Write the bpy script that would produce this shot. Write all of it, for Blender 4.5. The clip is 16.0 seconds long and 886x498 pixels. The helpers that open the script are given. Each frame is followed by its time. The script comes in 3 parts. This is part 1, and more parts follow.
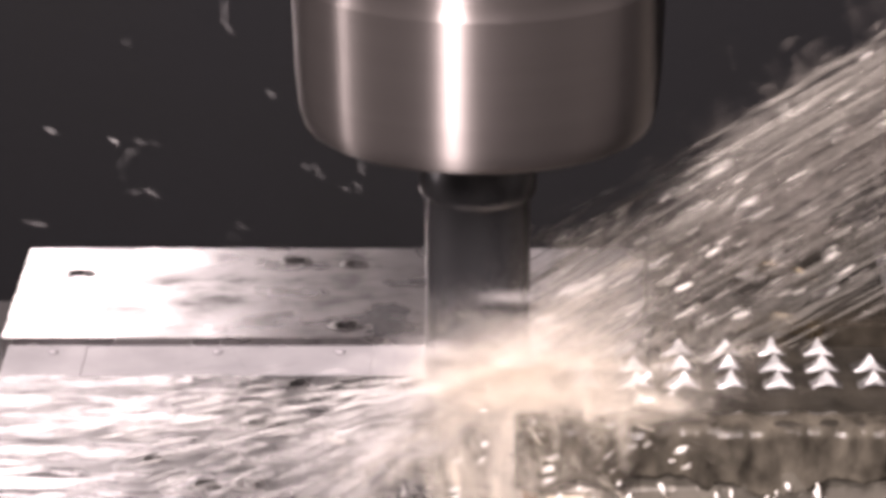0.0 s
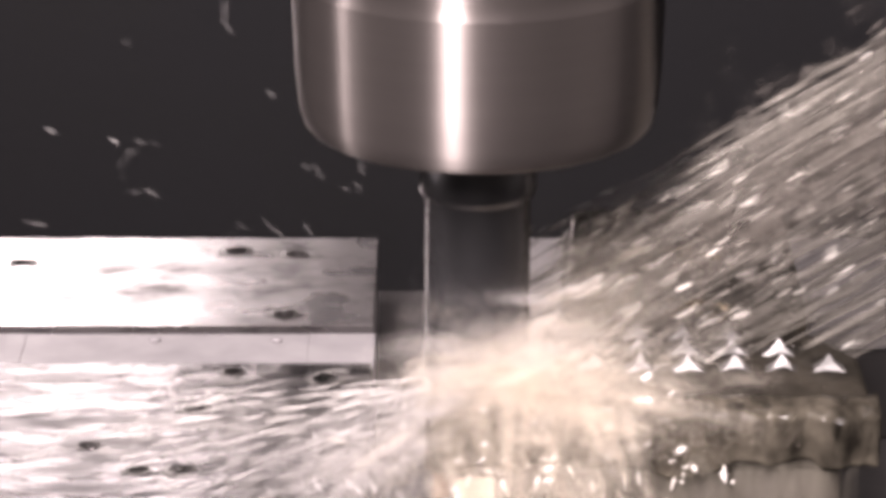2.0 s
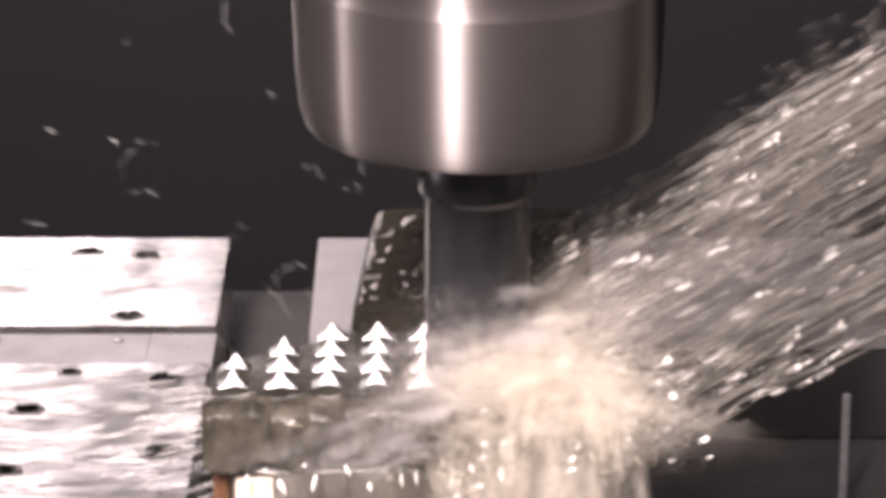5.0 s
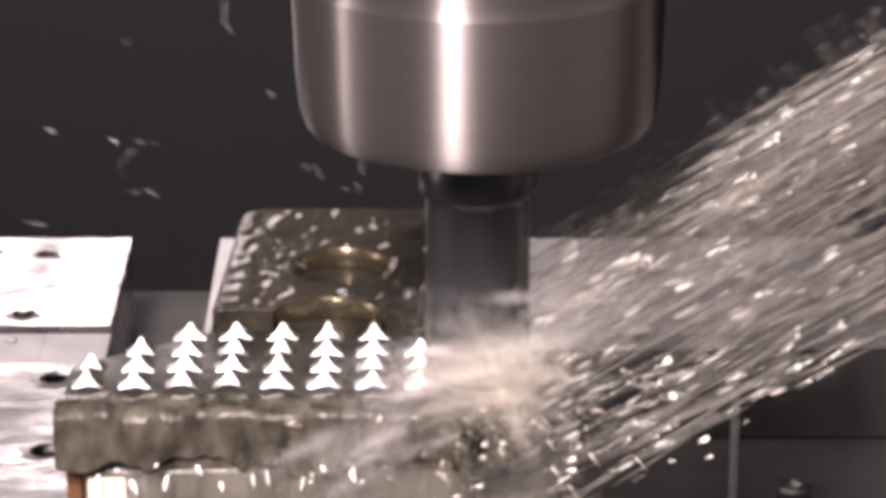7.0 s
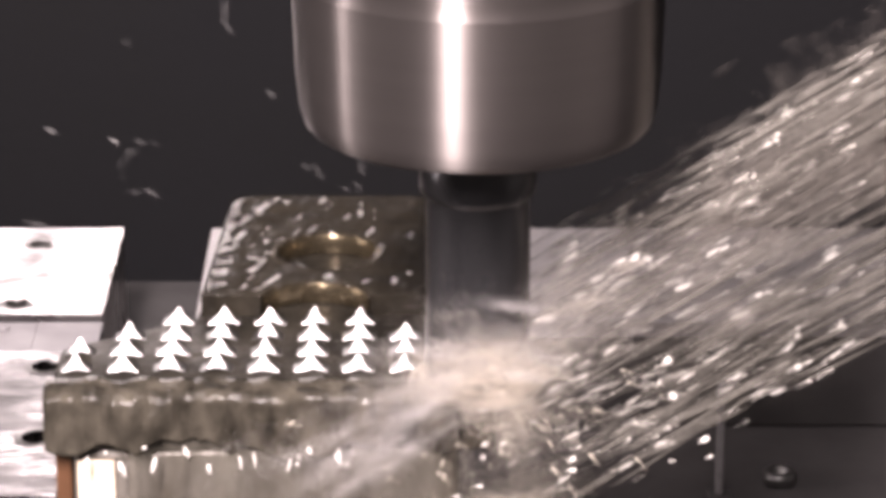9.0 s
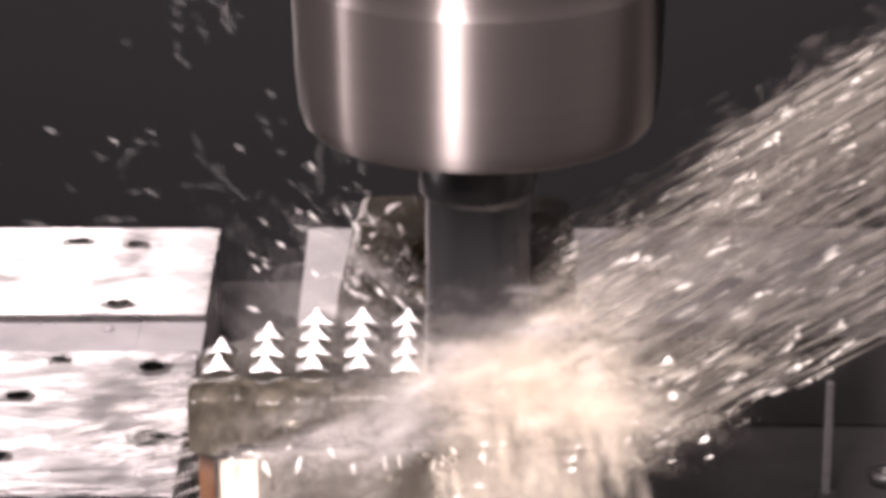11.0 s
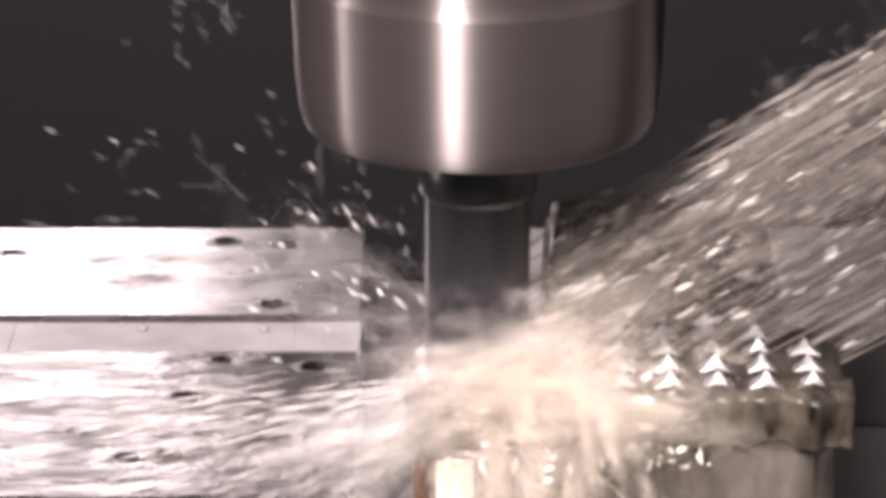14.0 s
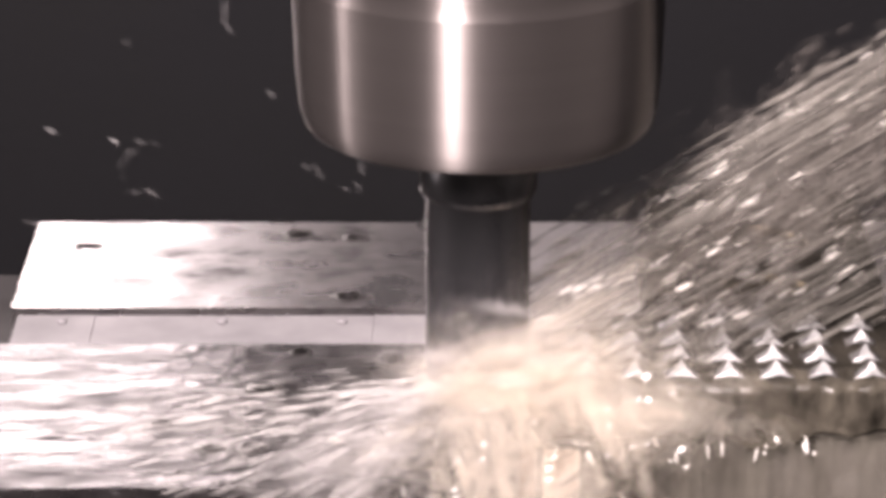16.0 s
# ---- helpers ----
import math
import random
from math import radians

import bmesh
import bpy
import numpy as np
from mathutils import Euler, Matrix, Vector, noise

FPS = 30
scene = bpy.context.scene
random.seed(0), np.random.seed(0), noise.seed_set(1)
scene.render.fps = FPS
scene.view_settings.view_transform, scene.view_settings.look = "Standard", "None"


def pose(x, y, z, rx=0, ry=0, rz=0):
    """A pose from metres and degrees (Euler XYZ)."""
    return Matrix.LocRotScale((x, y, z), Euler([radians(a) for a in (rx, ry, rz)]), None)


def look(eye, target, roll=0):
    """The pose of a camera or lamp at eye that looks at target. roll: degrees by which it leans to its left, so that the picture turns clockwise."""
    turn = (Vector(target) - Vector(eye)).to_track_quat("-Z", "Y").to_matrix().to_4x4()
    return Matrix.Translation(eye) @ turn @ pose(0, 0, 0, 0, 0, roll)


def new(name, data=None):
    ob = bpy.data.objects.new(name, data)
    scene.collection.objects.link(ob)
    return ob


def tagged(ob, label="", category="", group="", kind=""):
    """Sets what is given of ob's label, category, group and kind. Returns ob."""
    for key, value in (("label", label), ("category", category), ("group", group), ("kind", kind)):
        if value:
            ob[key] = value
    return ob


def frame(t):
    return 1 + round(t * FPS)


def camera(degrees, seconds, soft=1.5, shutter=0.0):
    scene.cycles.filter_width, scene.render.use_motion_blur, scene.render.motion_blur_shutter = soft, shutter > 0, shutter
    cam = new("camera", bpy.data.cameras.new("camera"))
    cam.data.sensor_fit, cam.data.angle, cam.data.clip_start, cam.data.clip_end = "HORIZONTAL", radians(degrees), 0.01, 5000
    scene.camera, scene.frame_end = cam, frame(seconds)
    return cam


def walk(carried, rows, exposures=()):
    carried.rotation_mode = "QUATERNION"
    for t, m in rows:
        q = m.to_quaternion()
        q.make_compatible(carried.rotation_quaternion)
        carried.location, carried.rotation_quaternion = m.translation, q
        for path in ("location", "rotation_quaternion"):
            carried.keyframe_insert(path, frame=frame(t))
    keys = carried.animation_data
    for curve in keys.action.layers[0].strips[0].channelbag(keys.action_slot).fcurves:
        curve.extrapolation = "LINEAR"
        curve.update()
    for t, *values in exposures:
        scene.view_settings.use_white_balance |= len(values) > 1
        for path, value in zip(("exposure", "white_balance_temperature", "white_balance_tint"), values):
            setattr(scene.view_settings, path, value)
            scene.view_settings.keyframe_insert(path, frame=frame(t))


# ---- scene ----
# camera on a tripod outside the machine, long lens, standing still
cam = camera(15.0, 16.0, soft=4.9, shutter=0.5)
EYE, AIM = (-0.0064, -0.5796, 0.2408), (-0.0064, 0.0077, 0.0212)
walk(cam, [(0.0, look(EYE, AIM)), (16.0, look(EYE, AIM))])

# ---- world and lamps ----
world = bpy.data.worlds.new("world")
scene.world = world
world.use_nodes = True
world.node_tree.nodes["Background"].inputs[0].default_value = (0.62, 0.64, 0.7, 1)
world.node_tree.nodes["Background"].inputs[1].default_value = 0.05


def area_lamp(name, eye, target, wide, high, watts, colour):
    data = bpy.data.lights.new(name, "AREA")
    data.shape, data.size, data.size_y = "RECTANGLE", wide, high
    data.energy, data.color = watts, colour
    ob = new(name, data)
    ob.matrix_world = look(eye, target)
    return ob


WARM = (1.0, 0.85, 0.85)
area_lamp("work_light_overhead", (-0.02, -0.2, 0.85), (0, 0.03, 0), 0.3, 0.3, 4.0, WARM)
area_lamp("work_light_rear", (-0.38, 1.05, 0.24), (-0.185, 0.2, -0.08), 0.48, 0.28, 2.9, WARM)
area_lamp("work_light_side", (-0.85, -0.02, 0.3), (0, 0, 0.06), 0.08, 0.8, 4.5, WARM)
area_lamp("work_light_front", (-0.2, -0.62, 0.62), (0, 0, 0.0), 0.1, 0.5, 37.0, WARM)


# ---- materials ----
def material(name):
    m = bpy.data.materials.new(name)
    m.use_nodes = True
    return m, m.node_tree.nodes, m.node_tree.links, m.node_tree.nodes["Principled BSDF"]


def noise_node(nodes, links, scale, detail=4.0, stretch=(1, 1, 1), coord="Object", rough=0.55):
    co = nodes.new("ShaderNodeTexCoord")
    mp = nodes.new("ShaderNodeMapping")
    mp.inputs["Scale"].default_value = stretch
    tx = nodes.new("ShaderNodeTexNoise")
    tx.inputs["Scale"].default_value = scale
    tx.inputs["Detail"].default_value = detail
    tx.inputs["Roughness"].default_value = rough
    links.new(co.outputs[coord], mp.inputs["Vector"])
    links.new(mp.outputs["Vector"], tx.inputs["Vector"])
    return tx


def ramp(nodes, links, src, stops):
    r = nodes.new("ShaderNodeValToRGB")
    while len(r.color_ramp.elements) < len(stops):
        r.color_ramp.elements.new(0.5)
    for e, (p, c) in zip(r.color_ramp.elements, stops):
        e.position = p
        e.color = c if len(c) == 4 else (*c, 1)
    links.new(src, r.inputs["Fac"])
    return r


def grey(v):
    return (v, v, v, 1)


def surface(name, base, dark, metal, rough, scale, stretch=(1, 1, 1), bump=0.0, bump_scale=None, rough_var=0.08, stain=None):
    m, n, l, b = material(name)
    a = noise_node(n, l, scale, 5, stretch)
    col = ramp(n, l, a.outputs["Fac"], [(0.3, dark), (0.65, base)])
    if stain:
        # blotches of oil and standing coolant: size, darkest tone, and how far they reach
        blot = ramp(n, l, noise_node(n, l, stain[0], 6, (1, 1.8, 1), rough=0.62).outputs["Fac"], [(stain[2] - 0.09, grey(stain[1])), (stain[2], grey(0.78)), (stain[2] + 0.07, grey(1.0))])
        mix = n.new("ShaderNodeMix")
        mix.data_type, mix.blend_type = "RGBA", "MULTIPLY"
        mix.inputs["Factor"].default_value = 1.0
        l.new(col.outputs["Color"], mix.inputs["A"])
        l.new(blot.outputs["Color"], mix.inputs["B"])
        col = mix
    l.new(col.outputs["Result" if stain else "Color"], b.inputs["Base Color"])
    rr = ramp(n, l, a.outputs["Fac"], [(0.3, grey(rough + rough_var)), (0.7, grey(max(rough - rough_var, 0.02)))])
    l.new(rr.outputs["Color"], b.inputs["Roughness"])
    b.inputs["Metallic"].default_value = metal
    if bump:
        f = noise_node(n, l, bump_scale or scale * 4, 3, stretch)
        bp = n.new("ShaderNodeBump")
        bp.inputs["Strength"].default_value = bump
        bp.inputs["Distance"].default_value = 0.001
        l.new(f.outputs["Fac"], bp.inputs["Height"])
        l.new(bp.outputs["Normal"], b.inputs["Normal"])
    return m


def turned_steel(name, base, rough):
    m, n, l, b = material(name)
    a = noise_node(n, l, 60, 4, (0.2, 0.2, 9))
    col = ramp(n, l, a.outputs["Fac"], [(0.3, tuple(c * 0.95 for c in base)), (0.7, base)])
    l.new(col.outputs["Color"], b.inputs["Base Color"])
    b.inputs["Metallic"].default_value = 0.85
    b.inputs["Roughness"].default_value = rough
    b.inputs["Anisotropic"].default_value = 1.0
    b.inputs["Anisotropic Rotation"].default_value = 0.25
    t = n.new("ShaderNodeTangent")
    t.direction_type, t.axis = "RADIAL", "Z"
    l.new(t.outputs["Tangent"], b.inputs["Tangent"])
    return m


HOLDER = turned_steel("turned_steel", (0.155, 0.14, 0.135), 0.38)
SHANK = surface("black_oxide_steel", (0.085, 0.085, 0.09), (0.05, 0.05, 0.053), 0.8, 0.3, 120, (1, 1, 0.3))
WET_ALU = surface("wet_ground_aluminium", (0.62, 0.6, 0.6), (0.46, 0.44, 0.44), 1.0, 0.3, 40, (1, 1.6, 1), 0.3, 45, 0.12, (42, 0.3, 0.42))
CLEAN_ALU = surface("clean_wet_aluminium", (0.75, 0.73, 0.73), (0.6, 0.58, 0.58), 1.0, 0.5, 30, (1, 1.6, 1), 0.15, 45)
FACE_ALU = surface("sawn_aluminium", (0.3, 0.288, 0.297), (0.22, 0.212, 0.22), 0.15, 0.6, 60, (1, 1, 4), 0.1)
CUT_ALU = surface("freshly_cut_aluminium", (0.27, 0.267, 0.265), (0.18, 0.177, 0.175), 1.0, 0.42, 200)
# wet aluminium of pad and body: its dark reflections are painted as near-black colour
WET_DARK = surface("dark_reflection_aluminium", (0.03, 0.026, 0.02), (0.007, 0.006, 0.0045), 0.0, 0.2, 150, (1, 1, 1), 0.8, 130, 0.1)
VALLEY = surface("dark_reflection_valley", (0.034, 0.03, 0.024), (0.007, 0.0065, 0.005), 0.1, 0.5, 85, (1, 1, 1), 0.8, 200, 0.1)
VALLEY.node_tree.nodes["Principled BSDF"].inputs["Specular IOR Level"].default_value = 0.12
RIPPLED = surface("rippled_wet_aluminium", (0.3, 0.285, 0.29), (0.13, 0.122, 0.122), 1.0, 0.26, 38, (1, 2.4, 1), 0.75, 60, 0.12, (34, 0.5, 0.45))
BRASS = surface("wet_bronze_sheen", (0.2, 0.165, 0.11), (0.07, 0.056, 0.036), 0.9, 0.25, 120, (1, 1, 1), 0.4, 200)
# pale cream base colour paints the bright shine on the riser's corner
CORNER_SHINE = surface("cream_shine_aluminium", (0.8, 0.71, 0.6), (0.6, 0.48, 0.36), 0.0, 0.35, 120, (1, 1, 0.4), 0.4, 200)
COPPER = surface("wet_copper_brown", (0.2, 0.1, 0.055), (0.08, 0.04, 0.02), 0.4, 0.35, 90)
CAST = surface("dark_painted_casting", (0.066, 0.063, 0.063), (0.042, 0.04, 0.04), 0.0, 0.55, 25, (1, 1, 1), 0.3, 90)
SHEET = surface("dark_way_cover_steel", (0.019, 0.0192, 0.0225), (0.01, 0.0102, 0.012), 0.0, 0.5, 9, (1, 1, 1), 0.15, 200)
CAST.node_tree.nodes["Principled BSDF"].inputs["Specular IOR Level"].default_value = 0.02
PALE = surface("pale_enclosure_paint", (0.6, 0.59, 0.57), (0.5, 0.49, 0.47), 0.0, 0.5, 6)
OILY = surface("oily_smear", (0.2, 0.19, 0.185), (0.08, 0.075, 0.07), 0.8, 0.35, 160)
HOLE = surface("oily_hole_wall", (0.05, 0.045, 0.04), (0.02, 0.02, 0.018), 0.3, 0.4, 100)


def coolant(name, colour, clear, rough, scale, stretch=(1, 1, 1), low=0.35, high=0.65):
    """Milky coolant: partly clear, partly scattering, with wet gloss."""
    m, n, l, b = material(name)
    b.inputs["Base Color"].default_value = (*colour, 1)
    b.inputs["Roughness"].default_value = rough
    b.inputs["IOR"].default_value = 1.34
    a = noise_node(n, l, scale, 4, stretch)
    r = ramp(n, l, a.outputs["Fac"], [(low, grey(1 - clear[0])), (high, grey(1 - clear[1]))])
    l.new(r.outputs["Color"], b.inputs["Alpha"])
    return m


STREAM = coolant("milky_coolant_stream", (0.2, 0.188, 0.167), (0.94, 0.6), 0.08, 90, (0.6, 1, 1))
DROP = coolant("coolant_drop", (0.9, 0.87, 0.82), (0.15, 0.0), 0.1, 150)
DROP_FAINT = coolant("thin_coolant_drop", (0.8, 0.78, 0.77), (0.75, 0.25), 0.1, 200)
WISP = coolant("faint_coolant_wisp", (0.5, 0.49, 0.49), (0.95, 0.7), 0.15, 150)
SPRAY = coolant("fine_coolant_spray", (0.6, 0.58, 0.56), (0.94, 0.62), 0.15, 90)
FILM = coolant("running_coolant_film", (0.035, 0.03, 0.023), (0.8, 0.35), 0.06, 110, (1, 1, 0.5))
FALL = coolant("milky_falling_coolant", (0.13, 0.12, 0.1), (0.97, 0.4), 0.1, 110, (1, 1, 0.12))
MOTTLED = surface("mottled_coolant_film", (0.075, 0.067, 0.053), (0.005, 0.0045, 0.0035), 0.0, 0.17, 150, (1, 1, 0.5), 1.0, 260, 0.05)
for m in (MOTTLED, WET_DARK):
    m.node_tree.nodes["Principled BSDF"].inputs["Specular IOR Level"].default_value = 0.14


def mist(name, colour, thick):
    """Fine milky drops that pass light on."""
    m = bpy.data.materials.new(name)
    m.use_nodes = True
    n, l = m.node_tree.nodes, m.node_tree.links
    n.remove(n["Principled BSDF"])
    a, b, c = n.new("ShaderNodeBsdfDiffuse"), n.new("ShaderNodeBsdfTranslucent"), n.new("ShaderNodeBsdfTransparent")
    both, out = n.new("ShaderNodeMixShader"), n.new("ShaderNodeMixShader")
    a.inputs["Color"].default_value = b.inputs["Color"].default_value = (*colour, 1)
    both.inputs[0].default_value = 0.45
    l.new(a.outputs[0], both.inputs[1])
    l.new(b.outputs[0], both.inputs[2])
    v = noise_node(n, l, 140, 3)
    r = ramp(n, l, v.outputs["Fac"], [(0.35, grey(thick * 0.6)), (0.65, grey(thick))])
    l.new(r.outputs["Color"], out.inputs[0])
    l.new(c.outputs[0], out.inputs[1])
    l.new(both.outputs[0], out.inputs[2])
    l.new(out.outputs[0], n["Material Output"].inputs["Surface"])
    return m


MIST = mist("coolant_mist", (0.83, 0.775, 0.685), 1.0)
SPRAY_MIST = mist("thin_white_spray", (0.88, 0.85, 0.84), 0.52)
VEIL_MIST = mist("thin_coolant_haze", (0.5, 0.46, 0.42), 0.3)
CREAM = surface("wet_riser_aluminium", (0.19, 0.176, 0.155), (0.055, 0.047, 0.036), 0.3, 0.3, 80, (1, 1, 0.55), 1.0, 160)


# ---- mesh helpers ----
def part(name, bm, mat, parent=None, label="", smooth=False):
    me = bpy.data.meshes.new(name)
    bm.to_mesh(me)
    bm.free()
    me.materials.append(mat)
    if smooth:
        me.shade_smooth()
    ob = new(name, me)
    ob.parent = parent
    if label:
        ob["label"] = label
    return ob


def thing(name, label, category, place=(0, 0, 0), group="", kind=""):
    ob = new(name)
    ob.location = place
    return tagged(ob, label, category, group, kind)


def box(bm, x0, x1, y0, y1, z0, z1, bevel=0.0, seg=2):
    r = bmesh.ops.create_cube(bm, size=1.0)
    bmesh.ops.scale(bm, vec=(x1 - x0, y1 - y0, z1 - z0), verts=r["verts"])
    bmesh.ops.translate(bm, vec=((x0 + x1) / 2, (y0 + y1) / 2, (z0 + z1) / 2), verts=r["verts"])
    if bevel:
        edges = list({e for v in r["verts"] for e in v.link_edges})
        bmesh.ops.bevel(bm, geom=edges, offset=bevel, segments=seg, affect="EDGES", profile=0.5)
    return bm


def lathe(bm, rings, seg=96):
    """A closed body of revolution round z from (radius, height) pairs."""
    loops = []
    for r, z in rings:
        loops.append([bm.verts.new((r * math.cos(2 * math.pi * i / seg), r * math.sin(2 * math.pi * i / seg), z)) for i in range(seg)])
    for a, b in zip(loops, loops[1:]):
        for i in range(seg):
            j = (i + 1) % seg
            bm.faces.new((a[i], a[j], b[j], b[i]))
    bm.faces.new(loops[0][::-1])
    bm.faces.new(loops[-1])
    bmesh.ops.recalc_face_normals(bm, faces=bm.faces)
    return bm


def prism(bm, outline, z0, z1, bevel=0.0):
    low = [bm.verts.new((x, y, z0)) for x, y in outline]
    top = [bm.verts.new((x, y, z1)) for x, y in outline]
    n = len(outline)
    for i in range(n):
        j = (i + 1) % n
        bm.faces.new((low[i], low[j], top[j], top[i]))
    bm.faces.new(low[::-1])
    bm.faces.new(top)
    bmesh.ops.recalc_face_normals(bm, faces=bm.faces)
    if bevel:
        bmesh.ops.bevel(bm, geom=list(bm.edges), offset=bevel, segments=3, affect="EDGES", profile=0.5)
    return bm


# ---- the machine's enclosure ----
bm = bmesh.new()
box(bm, -1.6, 1.6, 1.3, 1.34, -0.9, 1.4)
wall_back = tagged(part("wall_back", bm, SHEET), "dark grey sheet-metal rear wall of the machine", "wall", kind="structure")
bm = bmesh.new()
box(bm, -1.6, 1.6, -1.5, 1.3, -0.94, -0.9)
floor = tagged(part("floor", bm, SHEET), "dark chip-pan floor of the machine", "floor", kind="structure")
bm = bmesh.new()
box(bm, -1.64, -1.6, 0.1, 1.3, -0.9, 1.4)
wall_left = tagged(part("wall_left", bm, SHEET), "dark sheet-metal side wall of the machine", "wall", kind="structure")
bm = bmesh.new()
box(bm, 1.6, 1.64, 0.1, 1.3, -0.9, 1.4)
wall_right = tagged(part("wall_right", bm, SHEET), "dark sheet-metal side wall of the machine", "wall", kind="structure")

# unseen pale panels, added so the turned holder reflects a grey band
for name, xa in (("wall_reflector_left", -1.64), ("wall_reflector_right", 1.6)):
    bm = bmesh.new()
    box(bm, xa, xa + 0.04, -1.5, 0.098, -0.9, 1.4)
    tagged(part(name, bm, PALE), "unseen pale side panel added for the tool holder to reflect", "wall", kind="structure")

# unseen roof, split pale and dark to shape the holder's reflections
bm = bmesh.new()
box(bm, -1.64, 1.64, -1.54, -0.3, 1.4, 1.44)
tagged(part("ceiling_reflector", bm, PALE), "unseen pale front half of the roof, there to be reflected", "ceiling", kind="structure")
bm = bmesh.new()
box(bm, -1.64, 1.64, -0.298, 1.34, 1.4, 1.44)
ceiling = tagged(part("ceiling", bm, SHEET), "unseen rear half of the roof, dark to keep reflections down", "ceiling", kind="structure")
bm = bmesh.new()
box(bm, -1.64, 1.64, -1.54, -1.5, -0.94, 1.4)
wall_front = tagged(part("wall_front", bm, PALE), "pale painted front wall of the machine enclosure", "wall", kind="structure")

# ---- the tool in the spindle ----
tool_holder = thing("tool_holder", "turned steel tool holder gripping a black milling cutter", "tool holder")
bm = bmesh.new()
lathe(bm, [(0.012, 0.049), (0.0296, 0.049), (0.0308, 0.0493), (0.0316, 0.0502), (0.0324, 0.053), (0.0330, 0.06), (0.0336, 0.0772)], 128)
bm.faces.remove(bm.faces[-1])
part("nose", bm, HOLDER, tool_holder, "brushed steel nose with a rounded lower rim", True)
bm = bmesh.new()
lathe(bm, [(0.0336, 0.0772), (0.0335, 0.0777), (0.0332, 0.0785), (0.0331, 0.0800), (0.0331, 0.16), (0.03, 0.165)], 128)
bm.faces.remove(bm.faces[-2])
part("collar", bm, HOLDER, tool_holder, "bright chamfered collar above the nose", True)
cutter = part("shank", lathe(bmesh.new(), [(0.0098, 0.0), (0.0096, 0.012), (0.0096, 0.0345), (0.0097, 0.0352), (0.0106, 0.0358), (0.0108, 0.0368), (0.0108, 0.052)], 64), SHANK, tool_holder, "black oxide cutter shank with a stepped collar", True)

# ---- the machine table and what is clamped on it ----
PITCH_X, PITCH_Y, DEPTH = 0.00886, 0.0080, 0.0030
X0 = -0.0731

workpiece = thing("workpiece", "coolant-wet aluminium workpiece with rows of cut pyramids", "workpiece")
OUT = [(-0.0775, -0.011), (0.0045, -0.011), (0.0045, 0.014), (-0.004, 0.027), (-0.003, 0.087), (-0.0495, 0.087), (-0.0525, 0.027), (-0.0775, 0.011)]
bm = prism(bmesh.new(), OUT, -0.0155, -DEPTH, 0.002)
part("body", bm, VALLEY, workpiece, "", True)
BORES = ((-0.0272, 0.0513, 0.0105), (-0.0288, 0.0222, 0.0118))
PAD_TOP = 0.0012


def pad_mesh():
    """The uncut pad: rounded far corners, a round bore, and half of another that opens to the front."""
    (ax, ay, ar), (bx, by, br) = BORES
    front, back = 0.0268, 0.0855
    half = math.acos((front - by) / br)
    arc = [(bx - br * math.sin(half - 2 * half * k / 24), by + br * math.cos(half - 2 * half * k / 24)) for k in range(25)]
    out = [(-0.0514, front)] + arc + [(-0.0045, front)]
    for cx, cy, a0 in ((-0.0112, back - 0.007, 0), (-0.0416, back - 0.007, 90)):
        out += [(cx + 0.007 * math.cos(radians(a0 + 15 * k)), cy + 0.007 * math.sin(radians(a0 + 15 * k))) for k in range(7)]
    bore = [(ax + ar * math.cos(k * math.pi / 20), ay + ar * math.sin(k * math.pi / 20)) for k in range(40)]
    bm = bmesh.new()
    border = []
    for pts, low in ((out, -DEPTH - 0.002), (bore, -DEPTH + 0.0004)):
        lo = [bm.verts.new((x, y, low)) for x, y in pts]
        up = [bm.verts.new((x, y, PAD_TOP)) for x, y in pts]
        for i in range(len(pts)):
            j = (i + 1) % len(pts)
            bm.faces.new((lo[i], lo[j], up[j], up[i]))
            border.append(bm.edges.get((up[i], up[j])))
    bmesh.ops.triangle_fill(bm, use_beauty=True, use_dissolve=False, edges=border)
    bmesh.ops.recalc_face_normals(bm, faces=bm.faces)
    return bm


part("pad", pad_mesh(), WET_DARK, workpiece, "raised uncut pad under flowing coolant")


def sleeve(cx, cy, rad, a0, a1):
    """A turned lining of a bore between two angles, with a rounded lip."""
    bm = bmesh.new()
    n = 40
    loops = []
    for r, z in ((rad - 0.0004, -DEPTH + 0.0002), (rad - 0.0005, PAD_TOP - 0.0002), (rad - 0.0002, PAD_TOP + 0.00012), (rad + 0.0005, PAD_TOP + 0.00012), (rad + 0.0008, PAD_TOP + 0.00005)):
        loops.append([bm.verts.new((cx + r * math.cos(a0 + (a1 - a0) * k / n), cy + r * math.sin(a0 + (a1 - a0) * k / n), z)) for k in range(n + 1)])
    for a, b in zip(loops, loops[1:]):
        for k in range(n):
            bm.faces.new((a[k], a[k + 1], b[k + 1], b[k]))
    return bm


part("bore_lining", sleeve(*BORES[0], 0, 2 * math.pi), BRASS, workpiece, "bronze-tinted turned bore", True)
part("bore_lining", sleeve(*BORES[1], radians(25), radians(155)), BRASS, workpiece, "bronze-tinted turned bore", True)

